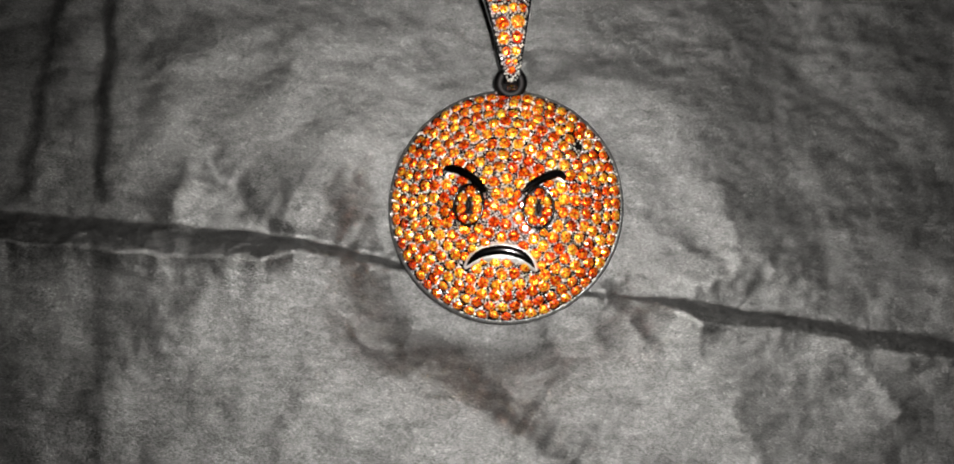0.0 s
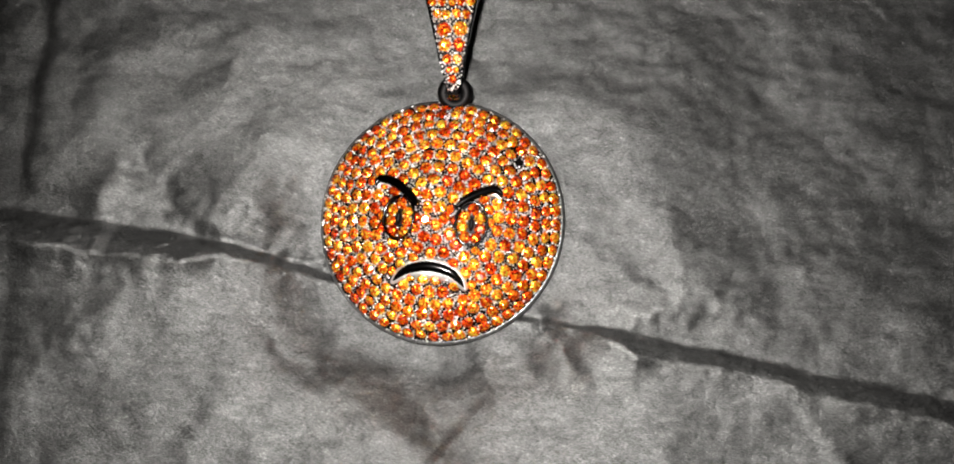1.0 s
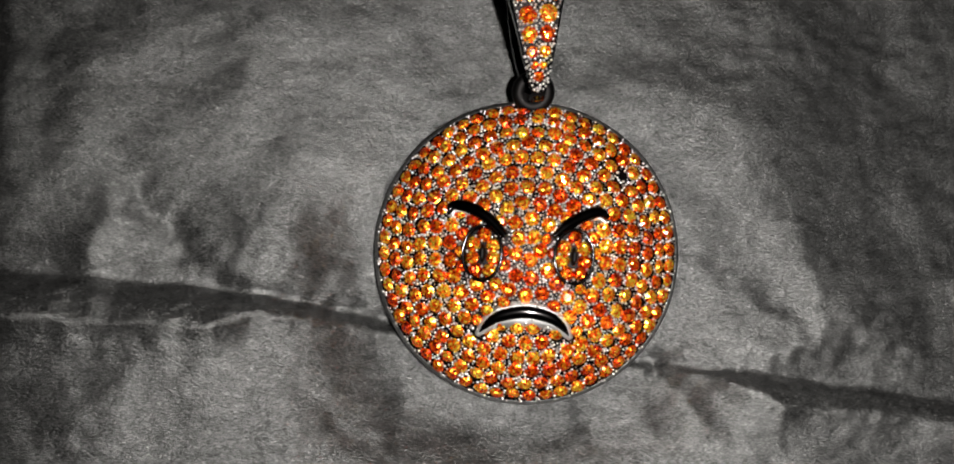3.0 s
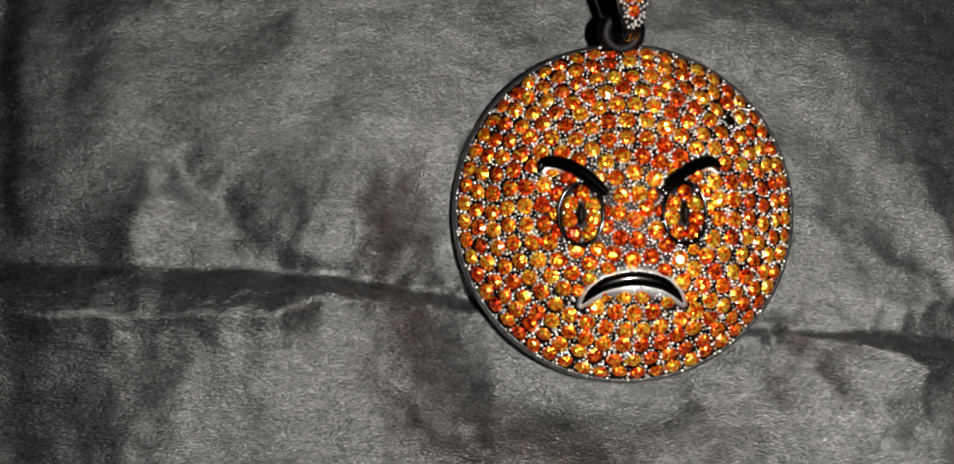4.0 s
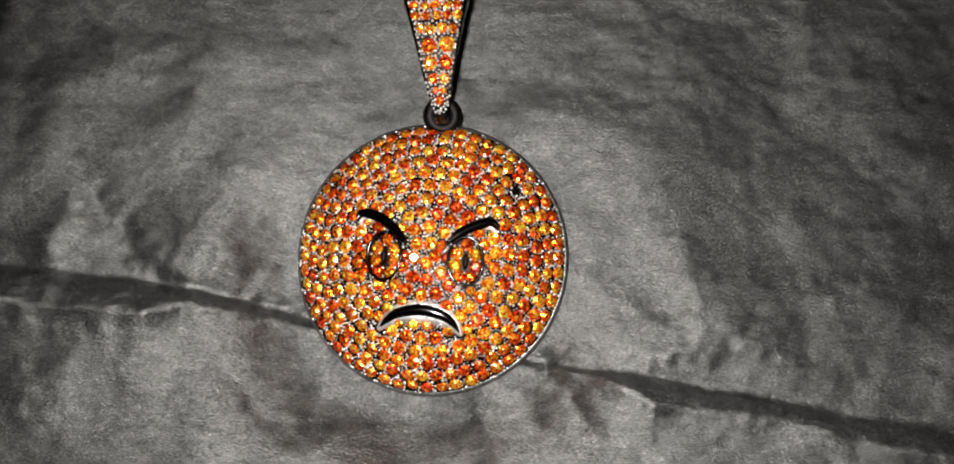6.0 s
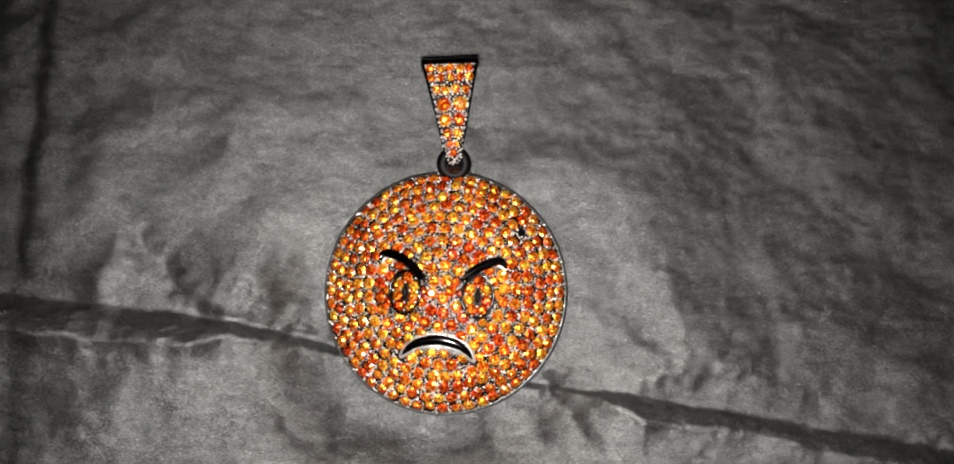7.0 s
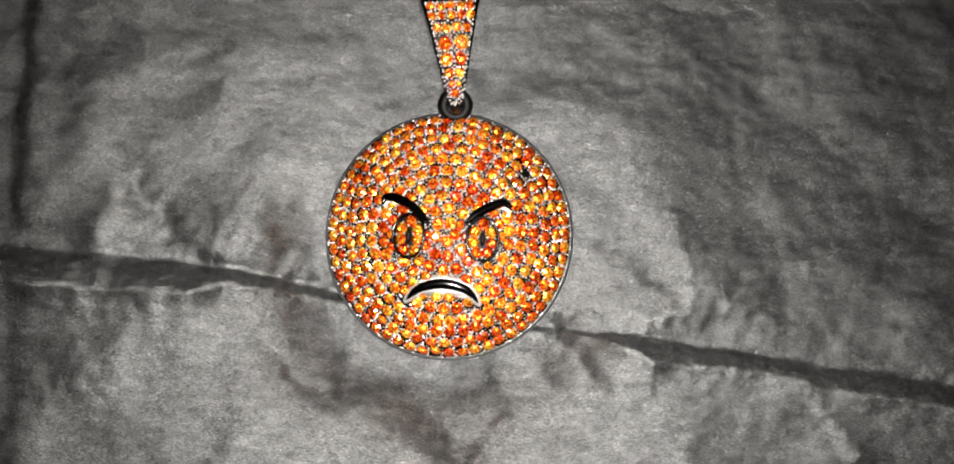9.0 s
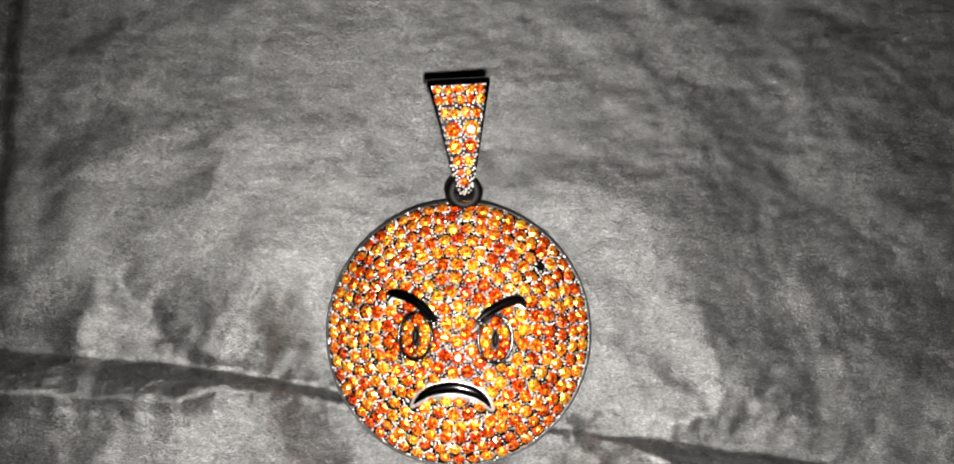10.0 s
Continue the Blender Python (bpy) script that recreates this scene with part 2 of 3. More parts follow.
def paper_height(x, y):
    z = np.zeros_like(x)
    for cx, cy, amp, s in ((-12, 27, -1.6, 12), (-35, -19, 0.8, 13), (-53, 13, 1.2, 10), (31, 21, 1.4, 10),  (60, -10, -0.6, 14)):
        z += amp * np.exp(-((x - cx) ** 2 + (y - cy) ** 2) / (2 * s * s))
    # the long fold across the sheet
    yv = np.interp(x, (-120, -75, -48, -29, -17, 22, 34, 47, 57, 66, 110), (-4, -4.3, -5.0, -6.1, -7.4, -12.0, -12.9, -14.1, -15.4, -15.7, -20))
    w = np.interp(x, (-120, -60, -46, -36, -32, -17, 10, 22, 27, 30, 34, 46, 52, 66, 110), (6, 6, 5.6, 5.2, 2.8, 2.0, 1.6, 1.2, 3.0, 3.9, 3.6, 2.9, 3.6, 3.9, 4.5))
    rnd = random.Random(21)
    knots = np.arange(-130, 131, 2.1)
    yv = yv + np.interp(x, knots, [rnd.uniform(-0.2, 0.2) for _ in knots])
    amp = np.interp(x, (-40, -30, -16, 24, 32), (0.92, 1.25, 1.45, 1.3, 1.0)) * w
    w = w * (1 + np.interp(x, knots, [rnd.uniform(-0.06, 0.06) for _ in knots]))
    s = yv - y
    below = np.where(s < w, amp * (0.7 * np.clip(s / w, 0, 1) + 0.3 * np.sin(0.5 * np.pi * np.clip(s / w, 0, 1))), 2.6 * np.exp(-s / 14) + (amp - 2.6 * np.exp(-w / 14)) * np.exp(-(s - w) / 3.5))
    rise = np.interp(x, (-120, -60, -30, -17, 20, 40, 110), (0.9, 1.4, 2.4, 2.9, 1.8, 1.1, 0.6))
    above = rise * (1 - np.exp(s / 4.0)) * np.exp(s / 22)
    ripple = np.interp(x, np.arange(-130, 131, 5.3), [rnd.uniform(0, 1) for _ in np.arange(-130, 131, 5.3)])
    u = s / w + 0.12 * np.sin(x * 0.31)
    below = below + 0.06 * w * ripple * np.exp(-((u - 0.5) / 0.14) ** 2)
    z += np.where(s > 0, below, above)
    # creases down the sheet on the far left
    for x0, y0, x1, y1, h, wide in ((-63.6, -2, -67.6, 40, 1.7, 2.2), (-76, -2, -76, 45, 1.1, 2.6), (-62.5, -7, -60, -30, 0.35, 2.0)):
        t = np.clip((y - y0) / (y1 - y0), -0.05, 1.3)
        d = x - (x0 + (x1 - x0) * t) + 0.3 * np.sin(y * 0.5)
        on = step_(-0.03, 0.06, (y - y0) / (y1 - y0))
        z += h * on * (np.tanh(d / wide * 2) * 0.5) * np.exp(-np.abs(d) / 14)
    # pinched crumple left of the pendant, the diagonal crease below, the bends on the right
    for c in ((-51.8, -4.5, -49.6, 4, 1.2, 2.6, 3.0, 0.9), (-46.6, 4.5, -37.6, -4.6, -1.3, 2.2, 1.9, 0.8),
              (-36, -3.5, -22, -5.8, 0.9, 2.5, 1.2), (-32, 1.2, -18.5, -4.4, 2.1, 9.0, 2.8, 1.6), (-34, 18, -21, 9, 1.2, 7.0, 8.0, 2.5),
              (16.5, -43.0, -3, -31.5, 3.1, 24, 4.6, 1.2), (-3.5, -31.4, -15, -25.5, 1.0, 14, 4.6, 1.6),
              (-22, -20.5, -12, -27.5, -0.6, 2, 2), (-13.7, -12.5, -14.5, -22, -1.0, 2.2, 3.2, 1.2),
              (27, -17, 41, -39, 1.6, 10, 6), (14.5, -17, 21, -27, -0.9, 2.8, 2.8, 1.0), (17.2, -13, 21.5, -18.5, -1.4, 1.5, 1.5),
              (8, -18.5, 13, -29, 0.9, 3.4, 2.6, 1.2), (21, -15, 30, -27, 1.0, 2.6, 3.6, 1.0), (1, -20, 2.5, -29, -0.8, 3.0, 3.0, 1.2),
              (22.5, -10.5, 35, -9.2, 0.8, 1.5, 1.2), (38, -5, 50, -9.5, 0.9, 3.5, 2.5), (34, 4, 36.5, -7, 0.8, 4.5, 3.5), (20, 0, 31, -6, 0.7, 3, 3), (30, -3, 38, -10.5, -0.3, 2, 2),
              (52, -18.5, 60, -27, 0.7, 2, 2.5), (-26, -23, -31, -36, 0.7, 4, 3), (-45, -16, -58, -30, 0.9, 5, 4), (-60, -13, -47, -12, -0.5, 3, 3),
              (-70, 18, -30, 27, 0.7, 6, 7), (-62, 35, -20, 30, 0.6, 6, 6), (-25, 16, 2, 28, -0.6, 5, 6), (44, 30, 70, 12, -0.6, 6, 6), (48, 2, 75, -6, 0.5, 5, 5)):
        z += crease(x, y, *c)
    # the sheet bends down beyond an arc on the upper right
    r = np.hypot(x - 12, y - 1)
    a = np.arctan2(y - 1, x - 12)
    sector = step_(-0.25, 0.25, a) * step_(2.1, 1.5, a)
    z -= sector * np.interp(r, (0, 22, 26, 34, 46, 70), (0, 0, 0.25, 1.15, 2.0, 3.1))
    z += 0.7 * sector * np.exp(-((r - 21) / 5) ** 2)
    # many small creases
    rnd = random.Random(5)
    for _ in range(130):
        cx, cy, a, h = rnd.uniform(-85, 85), rnd.uniform(-55, 60), rnd.gauss(0.05, 0.75), rnd.uniform(2, 9)
        dx, dy = math.cos(a) * h, math.sin(a) * h
        z += crease(x, y, cx - dx, cy - dy, cx + dx, cy + dy, rnd.choice((-1, 1)) * rnd.uniform(0.05, 0.22), rnd.uniform(0.9, 2.8), rnd.uniform(0.9, 2.8), 0.4)
    return z


def build_paper():
    inner_x, inner_y = np.arange(-92, 92.01, 0.45), np.arange(-58, 66.01, 0.45)
    grow = np.cumsum(1.12 ** np.arange(1, 33)) * 0.6
    xs = np.concatenate((-92 - grow[::-1], inner_x, 92 + grow))
    ys = np.concatenate((-58 - grow[::-1], inner_y, 66 + grow))
    x, y = np.meshgrid(xs, ys)
    z = paper_height(x, y)
    rough = np.array([noise.fractal(Vector((px * 0.09, py * 0.12, 3.1)), 0.9, 2.1, 4) for px, py in zip(x.ravel(), y.ravel())]).reshape(x.shape)
    z += 0.45 * rough
    # sharp-edged crumple
    fold = np.array([0.85 * abs(noise.noise(Vector((px * 0.055, py * 0.075, 1.7)))) + 0.5 * abs(noise.noise(Vector((px * 0.12 + 9, py * 0.15, 5.2)))) for px, py in zip(x.ravel(), y.ravel())]).reshape(x.shape)
    z += 0.6 * fold
    yv = np.interp(x, (-75, -17, 22, 66), (-7, -9.2, -13, -17.5))
    near = np.exp(-((y - yv) / 3.5) ** 2)
    pinch = np.array([noise.fractal(Vector((px * 0.6, py * 0.95, 8.3)), 0.8, 2.2, 3) if q > 0.03 else 0.0 for px, py, q in zip(x.ravel(), y.ravel(), near.ravel())]).reshape(x.shape)
    z += 0.22 * near * pinch
    # pressed down under the pendant and its bail
    px, py = x - CENTRE[0], y - CENTRE[1]
    bottom = px * TILT_X + py * TILT_Y + CENTRE[2] - 1.0
    m = np.exp(-(np.clip(np.hypot(px, py) - 18.4, 0, None) / 10.0) ** 2)
    z = z - np.clip(-0.5 - bottom, 0, None) * m
    far = np.maximum(np.hypot(px, py), 1e-6)
    reach = np.minimum(18.5 / far, 1)
    lip = (px * TILT_X + py * TILT_Y) * reach + CENTRE[2] - 1.03
    # the sheet sinks evenly round the disc, so that its folds run up to the edge
    turn = np.linspace(-math.pi, math.pi, 73)[:-1]
    rx, ry = 18.5 * np.cos(turn), 18.5 * np.sin(turn)
    over = np.clip(paper_height(rx + CENTRE[0], ry + CENTRE[1]) - (rx * TILT_X + ry * TILT_Y + CENTRE[2] - 1.03), 0, None)
    over = np.array([np.mean(np.roll(over, k)[:11]) for k in range(5, -67, -1)])
    sink = np.interp(np.arctan2(py, px), turn, over, period=2 * math.pi)
    z = z - sink * np.exp(-(np.clip(far - 18.5, 0, None) / 9.0) ** 2)
    z = np.where(far < 22, np.minimum(z, lip + 1.2 * np.clip(far - 18.5, 0, None)), z)
    m = step_(9.0, 5.5, np.abs(x + 0.6)) * step_(17, 20, y) * step_(41, 37, y)
    z = z * (1 - m) + np.minimum(z, 0.35) * m
    z = np.maximum(z, -10.5)
    rows, cols = x.shape
    co = np.stack((x, y, z), -1).reshape(-1, 3) * MM
    i = np.arange(rows * cols).reshape(rows, cols)
    quads = np.stack((i[:-1, :-1], i[:-1, 1:], i[1:, 1:], i[1:, :-1]), -1).reshape(-1, 4)
    me = bpy.data.meshes.new("tissue_paper")
    me.from_pydata(co.tolist(), [], quads.tolist())
    me.polygons.foreach_set("use_smooth", [True] * len(me.polygons))
    me.materials.append(TISSUE)
    return tagged(new("tissue_paper", me), "creased sheet of black fibrous tissue paper with a long fold", "tissue paper")


build_paper()

# ---- unseen dark room, added round it for reflections and bounced light ----
box("floor", (-1.6, -1.6, -0.80), (1.6, 1.6, -0.75), PAINT, "plain floor, unseen, added to close the room", "floor")
box("ceiling", (-1.6, -1.6, 1.75), (1.6, 1.6, 1.80), PAINT, "plain painted ceiling, unseen, added to close the room", "ceiling")
for nm, lo, hi in (("wall_north", (-1.6, 1.6, -0.75), (1.6, 1.7, 1.75)), ("wall_south", (-1.6, -1.7, -0.75), (1.6, -1.6, 1.75)),
                   ("wall_east", (1.6, -1.6, -0.75), (1.7, 1.6, 1.75)), ("wall_west", (-1.7, -1.6, -0.75), (-1.6, 1.6, 1.75))):
    box(nm, lo, hi, PAINT, "plain painted wall, unseen, added to close the room", "wall")
box("table", (-0.34, -0.34, -0.050), (0.34, 0.34, -0.0115), PAINT, "plain table top under the tissue paper", "table")

# ---- the pendant ----
pendant = new("pendant")
pendant.matrix_world = LIE
tagged(pendant, "round domed pendant with orange stones and a frowning black metal face", "pendant")


def build_body():
    prof = [(r, dome(r) - 0.30) for r in np.linspace(0.05, 17.6, 26)]
    prof += [(18.0, dome(18.0) - 0.12), (RADIUS, dome(18.0) - 0.3), (RADIUS + 0.05, -0.2), (RADIUS - 0.1, -0.85), (17.6, -1.0), (0.05, -1.0)]
    seg = 128
    rings = [[Vector((r * math.cos(2 * math.pi * k / seg), r * math.sin(2 * math.pi * k / seg), z)) * MM for k in range(seg)] for r, z in prof]
    return part("setting_plate", loft(rings, True, True), GUNMETAL, pendant, "dark gunmetal plated dome with a smooth side")


build_body()


def build_rim():
    """A narrow polished lip round the dome that leans outwards."""
    seg, rings = 200, []
    for r, z in ((18.02, 0.80), (18.2, 0.78), (18.36, 0.62), (18.48, 0.36), (18.5, 0.2), (18.3, 0.15)):
        rings.append([Vector((r * math.cos(2 * math.pi * k / seg), r * math.sin(2 * math.pi * k / seg), z + 0.03 * math.sin(k * 3.1))) * MM for k in range(seg)])
    return part("rim", loft(rings), RIM, pendant, "thin polished metal rim")


build_rim()


def band(name, pts, widths, height, mat, label="", steps=8, closed=False, sink=0.3):
    """A rounded bar that follows a line over the dome; widths: half widths along it."""
    line = spline(pts, steps)
    if closed:
        line = line[:-1]
    k, rings = len(line), []
    for i, p in enumerate(line):
        a, b = (line[i - 1], line[(i + 1) % k]) if closed else (line[max(i - 1, 0)], line[min(i + 1, k - 1)])
        t = (b - a).normalized()
        side = Vector((-t.y, t.x))
        hw = float(np.interp(i / (k - 1), np.linspace(0, 1, len(widths)), widths))
        ring = []
        for q in range(9):
            ang = math.pi * q / 8
            c, sn = math.cos(ang), math.sin(ang)
            xy = p.to_2d() + side * hw * c
            ring.append(on_dome(xy.x, xy.y, -sink + (height * min(1, hw / 0.35) + sink) * sn ** 0.7)[0] * MM)
        rings.append(ring)
    if closed:
        rings.append(rings[0])
    return part(name, loft(rings, True, not closed), mat, pendant, label)


BROW_L = [(-9.25, 3.9), (-8.95, 4.6), (-8.1, 4.75), (-6.4, 4.3), (-4.7, 3.3), (-3.4, 2.1), (-2.55, 1.2)]
BROW_R = [(9.2, 4.0), (8.3, 4.55), (7.3, 4.4), (5.6, 3.6), (4.1, 2.6), (2.8, 1.35)]
MOUTH = [(-5.3, -9.9), (-4.2, -8.75), (-2.7, -7.85), (0.0, -7.35), (2.7, -7.8), (4.2, -8.7), (5.2, -9.9)]
EYES = [(-5.25, -0.75), (5.35, -0.75)]
band("eyebrow", BROW_L, (0.35, 0.65, 0.75, 0.8, 0.76, 0.66, 0.4), 0.75, BLACK, "black polished curved eyebrow bar")
band("eyebrow", BROW_R, (0.35, 0.7, 0.78, 0.76, 0.68, 0.3), 0.75, BLACK, "black polished curved eyebrow bar")
band("eyebrow_edge", [(x + 0.18, y - 0.62) for x, y in BROW_L[:-1]], (0.2, 0.3, 0.34, 0.34, 0.3, 0.2), 0.34, SILVER, "bright metal edge under the eyebrow")
band("eyebrow_edge", [(x - 0.1, y - 0.66) for x, y in BROW_R[:-1]], (0.2, 0.26, 0.28, 0.26, 0.2), 0.28, SILVER, "bright metal edge under the eyebrow")
band("mouth_border", [(x * 1.04, y - 0.28) for x, y in MOUTH], (0.35, 1.0, 1.35, 1.5, 1.35, 1.0, 0.35), 0.3, SILVER, "bright metal border round the mouth")
band("mouth", MOUTH, (0.14, 0.55, 0.76, 0.84, 0.76, 0.55, 0.14), 0.66, BLACK, "black polished frowning mouth")
for ex, ey in EYES:
    oval = [(ex + 2.25 * math.cos(a), ey + 3.15 * math.sin(a)) for a in np.linspace(0, 2 * math.pi, 17)]
    band("eye_outline", oval, (0.28, 0.28), 0.5, BLACK, "thin black oval eye outline", 4, True)
    band("pupil", [(ex, ey + 1.05), (ex + 0.02, ey + 0.4), (ex, ey - 0.4), (ex - 0.02, ey - 1.05)], (0.16, 0.42, 0.42, 0.16), 0.6, MATTE, "narrow black pupil", 6)


@functools.lru_cache(None)
def line_points(pts):
    return [(q.x, q.y) for q in spline(pts, 8)]


def near_line(x, y, pts, gap):
    return any(math.hypot(x - q[0], y - q[1]) < gap for q in line_points(tuple(pts)))


def stone_mesh():
    bm = bmesh.new()
    top = [bm.verts.new((0.50 * math.cos(math.pi * k / 4), 0.50 * math.sin(math.pi * k / 4), 0.30)) for k in range(8)]
    rim = [bm.verts.new((0.98 * math.cos(math.pi * k / 8), 0.98 * math.sin(math.pi * k / 8), -0.12)) for k in range(16)]
    bm.faces.new(top)
    for k in range(8):
        a, b = top[k], top[(k + 1) % 8]
        r0, r1, r2 = rim[2 * k], rim[2 * k + 1], rim[(2 * k + 2) % 16]
        bm.faces.new((a, r0, r1))
        bm.faces.new((a, r1, b))
        bm.faces.new((b, r1, r2))
    bmesh.ops.scale(bm, vec=(MM, MM, MM), verts=bm.verts)
    me = bpy.data.meshes.new("stone")
    bm.normal_update()
    bm.to_mesh(me)
    bm.free()
    me.materials.append(STONE)
    return me


STONE_MESH = stone_mesh()
rnd = random.Random(11)


def set_stone(place, normal, size, parent):
    """One stone in its seat, turned and tipped a little of its own."""
    ob = new("stone", STONE_MESH)
    ob.parent = parent
    up = (normal + Vector((rnd.gauss(0, 0.13), rnd.gauss(0, 0.13), 0))).normalized()
    turn = up.to_track_quat("Z", "Y") @ Euler((0, 0, rnd.uniform(0, 6.28))).to_quaternion()
    ob.matrix_basis = Matrix.LocRotScale(place, turn, (size, size, size))
    return ob


RINGS = (17.35, 15.9, 14.35, 12.7, 10.95, 9.15, 7.25, 5.35, 3.45, 1.5)
LOST = ((10.1, 11.3), (11.0, 9.3))
beads = []
taken = []


def free(x, y, gap):
    if near_line(x, y, BROW_L, gap + 0.5) or near_line(x, y, BROW_R, gap + 0.5) or near_line(x, y, MOUTH, gap + 0.85):
        return False
    return not any(((x - ex) / (2.2 + gap)) ** 2 + ((y - ey) / (3.1 + gap)) ** 2 < 1 for ex, ey in EYES)


for k, r in enumerate(RINGS):
    count = round(2 * math.pi * r / 1.95)
    off = rnd.uniform(0, 1) if k else 0.5
    for i in range(count):
        a = math.pi / 2 + 2 * math.pi * (i + off) / count
        x, y = r * math.cos(a) + rnd.gauss(0, 0.06), r * math.sin(a) + rnd.gauss(0, 0.06)
        if any(math.hypot(x - lx, y - ly) < 0.75 for lx, ly in LOST) or not free(x, y, 0.42):
            continue
        p, nrm = on_dome(x, y, -0.02)
        set_stone(p * MM, nrm, rnd.uniform(0.89, 0.96), pendant)
        taken.append((x, y))
for ex, ey in EYES:
    for dx, dy in ((-1.15, 1.05), (1.2, 1.0), (-1.25, -0.55), (1.3, -0.6), (-0.75, -1.95), (0.8, -2.0), (0.1, 2.1)):
        p, nrm = on_dome(ex + dx, ey + dy, 0.0)
        set_stone(p * MM, nrm, 0.86, pendant)
        taken.append((ex + dx, ey + dy))
for x, y in ((-0.95, -9.75), (0.95, -9.75)):
    if not any(math.hypot(x - q[0], y - q[1]) < 1.2 for q in taken):
        p, nrm = on_dome(x, y, 0.0)
        set_stone(p * MM, nrm, 0.8, pendant)
        taken.append((x, y))


for tries, gap, lo, hi in ((5000, 1.62, 0.8, 0.88), (7000, 1.4, 0.62, 0.7)):
    for _ in range(tries):
        a, r = rnd.uniform(0, 2 * math.pi), 15.0 * math.sqrt(rnd.random())
        x, y = r * math.cos(a), r * math.sin(a)
        if free(x, y, 0.2) and min(math.hypot(x - q[0], y - q[1]) for q in taken) > gap and min(math.hypot(x - q[0], y - q[1]) for q in LOST) > 1.3:
            p, nrm = on_dome(x, y, -0.04)
            set_stone(p * MM, nrm, rnd.uniform(lo, hi), pendant)
            taken.append((x, y))


def bead_mesh(spots, name, mat, parent, label, kind="stuff"):
    """Small metal beads as one mesh."""
    ball = bmesh.new()
    bmesh.ops.create_icosphere(ball, subdivisions=1, radius=1)
    v = np.array([q.co for q in ball.verts])
    f = np.array([[q.index for q in face.verts] for face in ball.faces])
    ball.free()
    co = np.concatenate([v * s + np.array(p) for p, s in spots]) * MM
    fc = np.concatenate([f + len(v) * i for i in range(len(spots))])
    me = bpy.data.meshes.new(name)
    me.from_pydata(co.tolist(), [], fc.tolist())
    me.polygons.foreach_set("use_smooth", [True] * len(me.polygons))
    me.materials.append(mat)
    ob = new(name, me)
    ob.parent = parent
    return tagged(ob, label, kind=kind)


grid = np.array(taken)
spots = []
placed = []
for _ in range(90000):
    a, r = rnd.uniform(0, 2 * math.pi), 18.0 * math.sqrt(rnd.random())
    x, y = r * math.cos(a), r * math.sin(a)
    if np.min(np.hypot(grid[:, 0] - x, grid[:, 1] - y)) < 0.86:
        continue
    if placed and np.min(np.hypot(np.array(placed)[:, 0] - x, np.array(placed)[:, 1] - y)) < 0.31:
        continue
    if min(math.hypot(x - q[0], y - q[1]) for q in LOST) < 0.7 or not free(x, y, -0.15):
        continue
    placed.append((x, y))
    spots.append((on_dome(x, y, 0.2 * rnd.random())[0], rnd.choice((0.1, 0.13, 0.16, 0.2, 0.23))))
    if len(spots) > 3000:
        break
for ex, ey in EYES:
    for dx, dy in ((-0.65, 0.3), (0.65, 0.25), (-0.1, 1.45), (-1.75, 0.2), (1.8, 0.15), (-1.5, -1.4), (1.55, -1.4), (0.0, -1.5), (0.05, -2.6), (-0.85, 1.95), (1.0, 1.9)):
        spots.append((on_dome(ex + dx, ey + dy, 0.12)[0], 0.2))
bead_mesh(spots, "prong", BRIGHT, pendant, "tiny bright metal prongs between the stones")

# ---- the jump ring and the bail, in the place's own axes under the pendant ----
FLAT = LIE.inverted()


def build_ring():
    seg, sec = 40, 12
    c, lean = Vector((-0.45, 19.9, 5.2)), Euler((radians(24), radians(-3), radians(8))).to_matrix()
    rings = []
    for k in range(seg + 1):
        a = 2 * math.pi * k / seg
        ring = []
        for q in range(sec):
            b = 2 * math.pi * q / sec
            d = 1.75 + 0.9 * math.cos(b)
            ring.append((c + lean @ Vector((d * math.cos(a), d * math.sin(a), 0.8 * math.sin(b)))) * MM)
        rings.append(ring)
    ob = part("jump_ring", loft(rings), MATTE, pendant, "black round jump ring")
    ob.matrix_basis = FLAT


build_ring()
FRONT = [(18.0, 9.6), (19.6, 10.9), (22.0, 12.5), (25.0, 14.1), (29.0, 15.2), (31.9, 15.4)]
BACK = [(32.7, 15.1), (33.0, 14.0), (32.9, 11.8), (32.0, 8.6), (30.4, 5.6), (27.0, 3.3), (23.5, 2.9), (20.6, 4.2), (18.7, 6.4), (17.9, 8.3)]
TURN = Matrix.Translation(Vector((-0.3, 17.9, 0)) * MM) @ Matrix.Rotation(radians(7.0), 4, "Z") @ Matrix.Translation(Vector((0, -18.0, 0)) * MM)


def bail_half(y):
    return float(np.interp(y, (18.0, 20.7, 23.8, 25.9, 31.9, 33.5), (0.75, 1.65, 2.3, 2.8, 4.15, 4.3)))


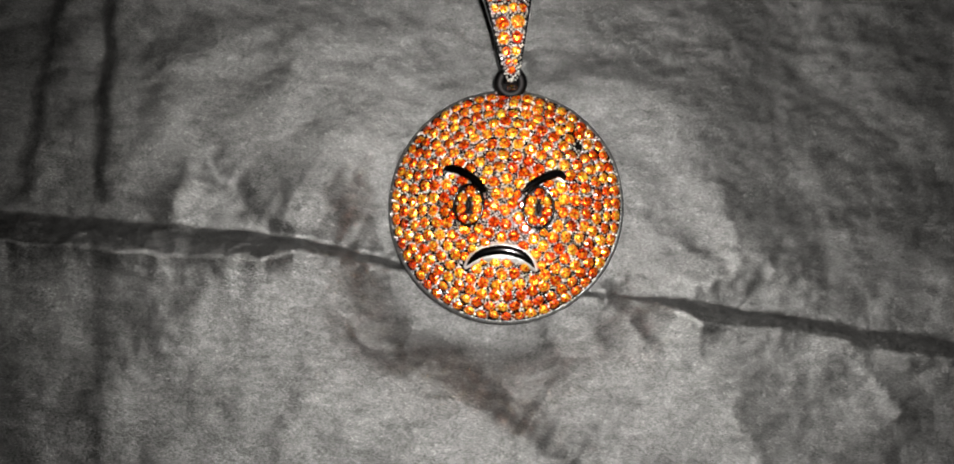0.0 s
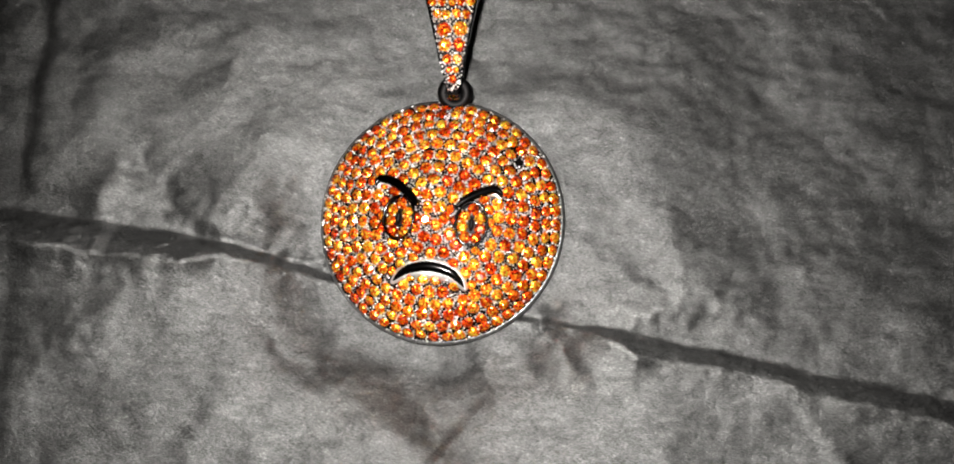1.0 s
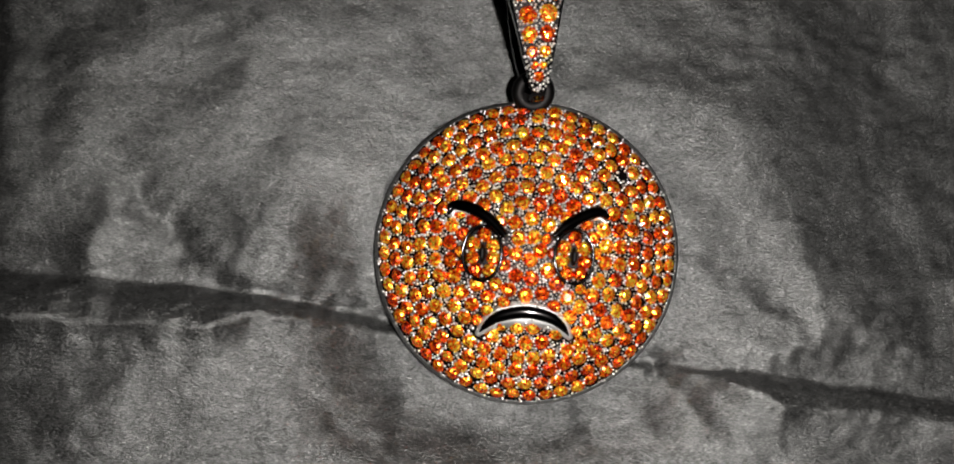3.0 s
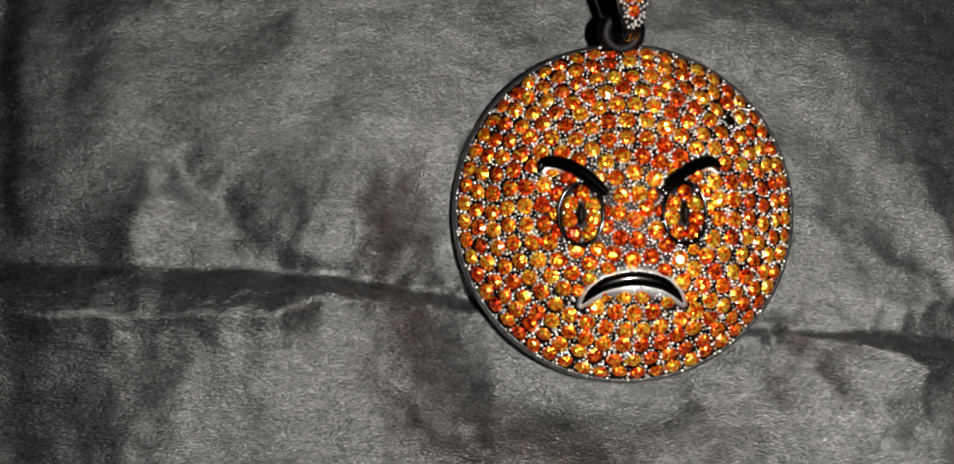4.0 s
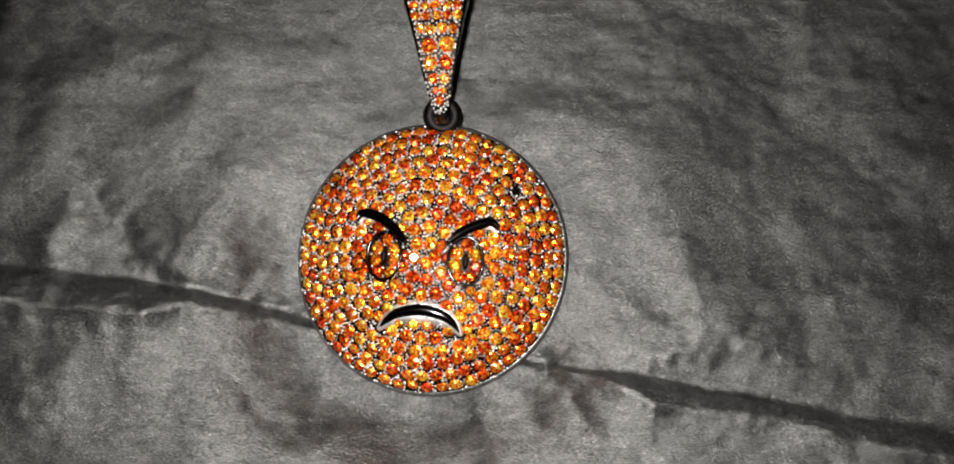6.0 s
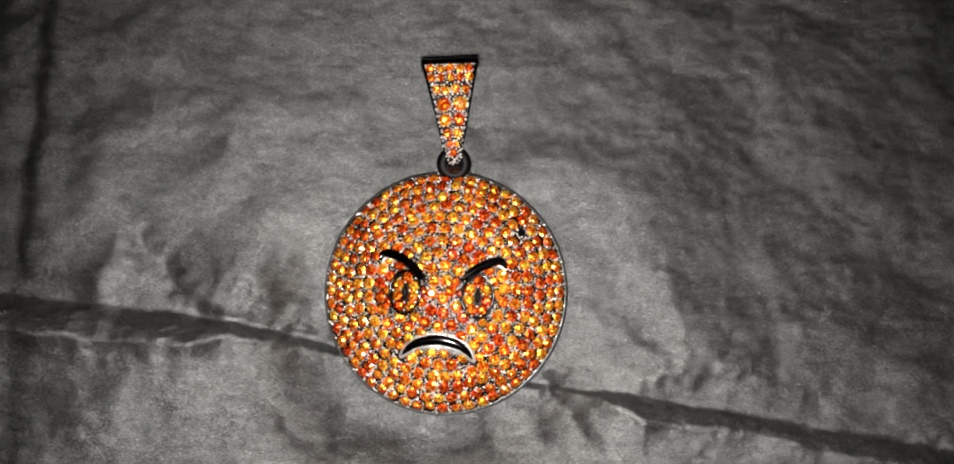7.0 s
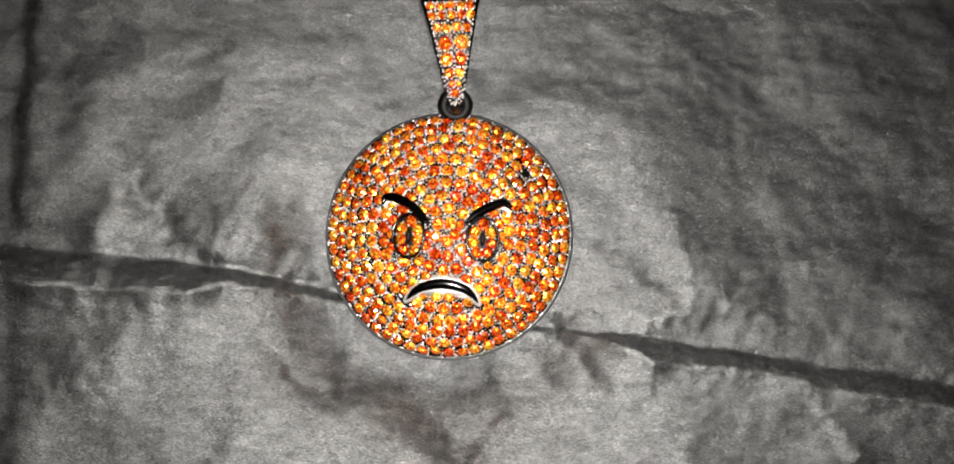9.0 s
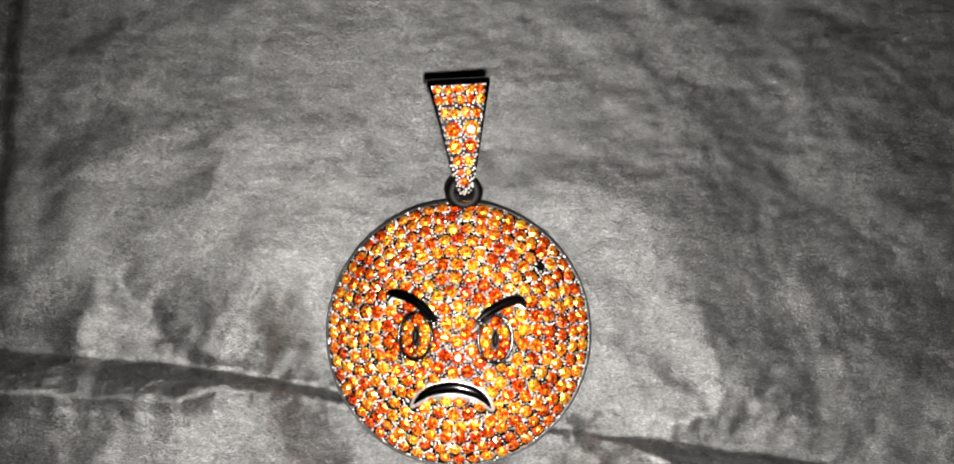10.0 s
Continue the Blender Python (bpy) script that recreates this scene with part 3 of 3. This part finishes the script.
def build_bail():
    line = spline(FRONT + BACK + FRONT[:1], 5)[:-1]
    k, rings = len(line), []
    for i, p in enumerate(line):
        t = (line[(i + 1) % k] - line[i - 1]).normalized()
        out = Vector((-t.y, t.x))
        hw, deep = bail_half(p.x) * float(np.interp(p.y, (7.0, 12.5), (0.6, 1.0))) if p.x > 20 else bail_half(p.x), 1.2 if p.y > 9.0 and p.x < 32.5 else 0.7
        ring = []
        for dx, dn in ((-1, 0), (-0.97, 0.16), (-0.9, 0.2), (0.9, 0.2), (0.97, 0.16), (1, 0), (1, 0.05 - deep), (0.95, -deep), (-0.95, -deep), (-1, 0.05 - deep)):
            q = p + out * dn
            ring.append(Vector((dx * hw, q.x, q.y)) * MM)
        rings.append(ring)
    ob = part("bail", loft(rings + rings[:1]), BLACK, pendant, "tapered dark metal bail set with orange stones")
    ob.matrix_basis = FLAT @ TURN
    ob.data.materials.append(GUNMETAL)
    for p in ob.data.polygons:
        p.use_smooth = len(p.vertices) == 4 and abs(p.normal.x) < 0.5
        y = p.center.y / MM
        if p.normal.z > 0.3 and p.center.z > 0.004 and y < 31.8 and abs(p.center.x / MM) < 0.7 * bail_half(y):
            p.material_index = 1
    return ob


bail = build_bail()
front = spline(FRONT, 12)
bail_spots = []


def bail_point(y):
    i = min(range(1, len(front) - 1), key=lambda j: abs(front[j].x - y))
    t = (front[i + 1] - front[i - 1]).normalized()
    return front[i], Vector((0, -t.y, t.x))


placed = []
bail_taken = []
for y, xs, size in ((31.1, (-2.85, -1.43, 0, 1.43, 2.85), 0.74), (29.7, (-2.7, -1.35, 0, 1.35, 2.7), 0.7), (28.2, (-2.1, -0.7, 0.7, 2.1), 0.74), (26.1, (-1.2, 1.2), 1.14),
                    (23.9, (-1.02, 1.02), 1.0), (22.3, (-0.78, 0.78), 0.76), (20.9, (-0.45, 0.45), 0.5), (19.8, (0,), 0.66)):
    q, nrm = bail_point(y)
    for dx in xs:
        set_stone((Vector((dx, q.x, q.y)) + nrm * 0.28) * MM, nrm, size, bail)
        bail_taken.append((dx, y, size))
for _ in range(2500):
    y, u = rnd.uniform(18.4, 31.9), rnd.uniform(-0.88, 0.88)
    q, nrm = bail_point(y)
    dx = u * bail_half(y)
    if all(math.hypot(dx - a, y - b) > 0.86 * c for a, b, c in bail_taken) and all(math.hypot(dx - a, y - b) > 0.33 for a, b in placed[-200:]):
        placed.append((dx, y))
        bail_spots.append((Vector((dx, q.x, q.y)) + nrm * 0.3, rnd.uniform(0.16, 0.24)))
bead_mesh(bail_spots, "prong", BRIGHT, bail, "tiny bright metal prongs between the stones")
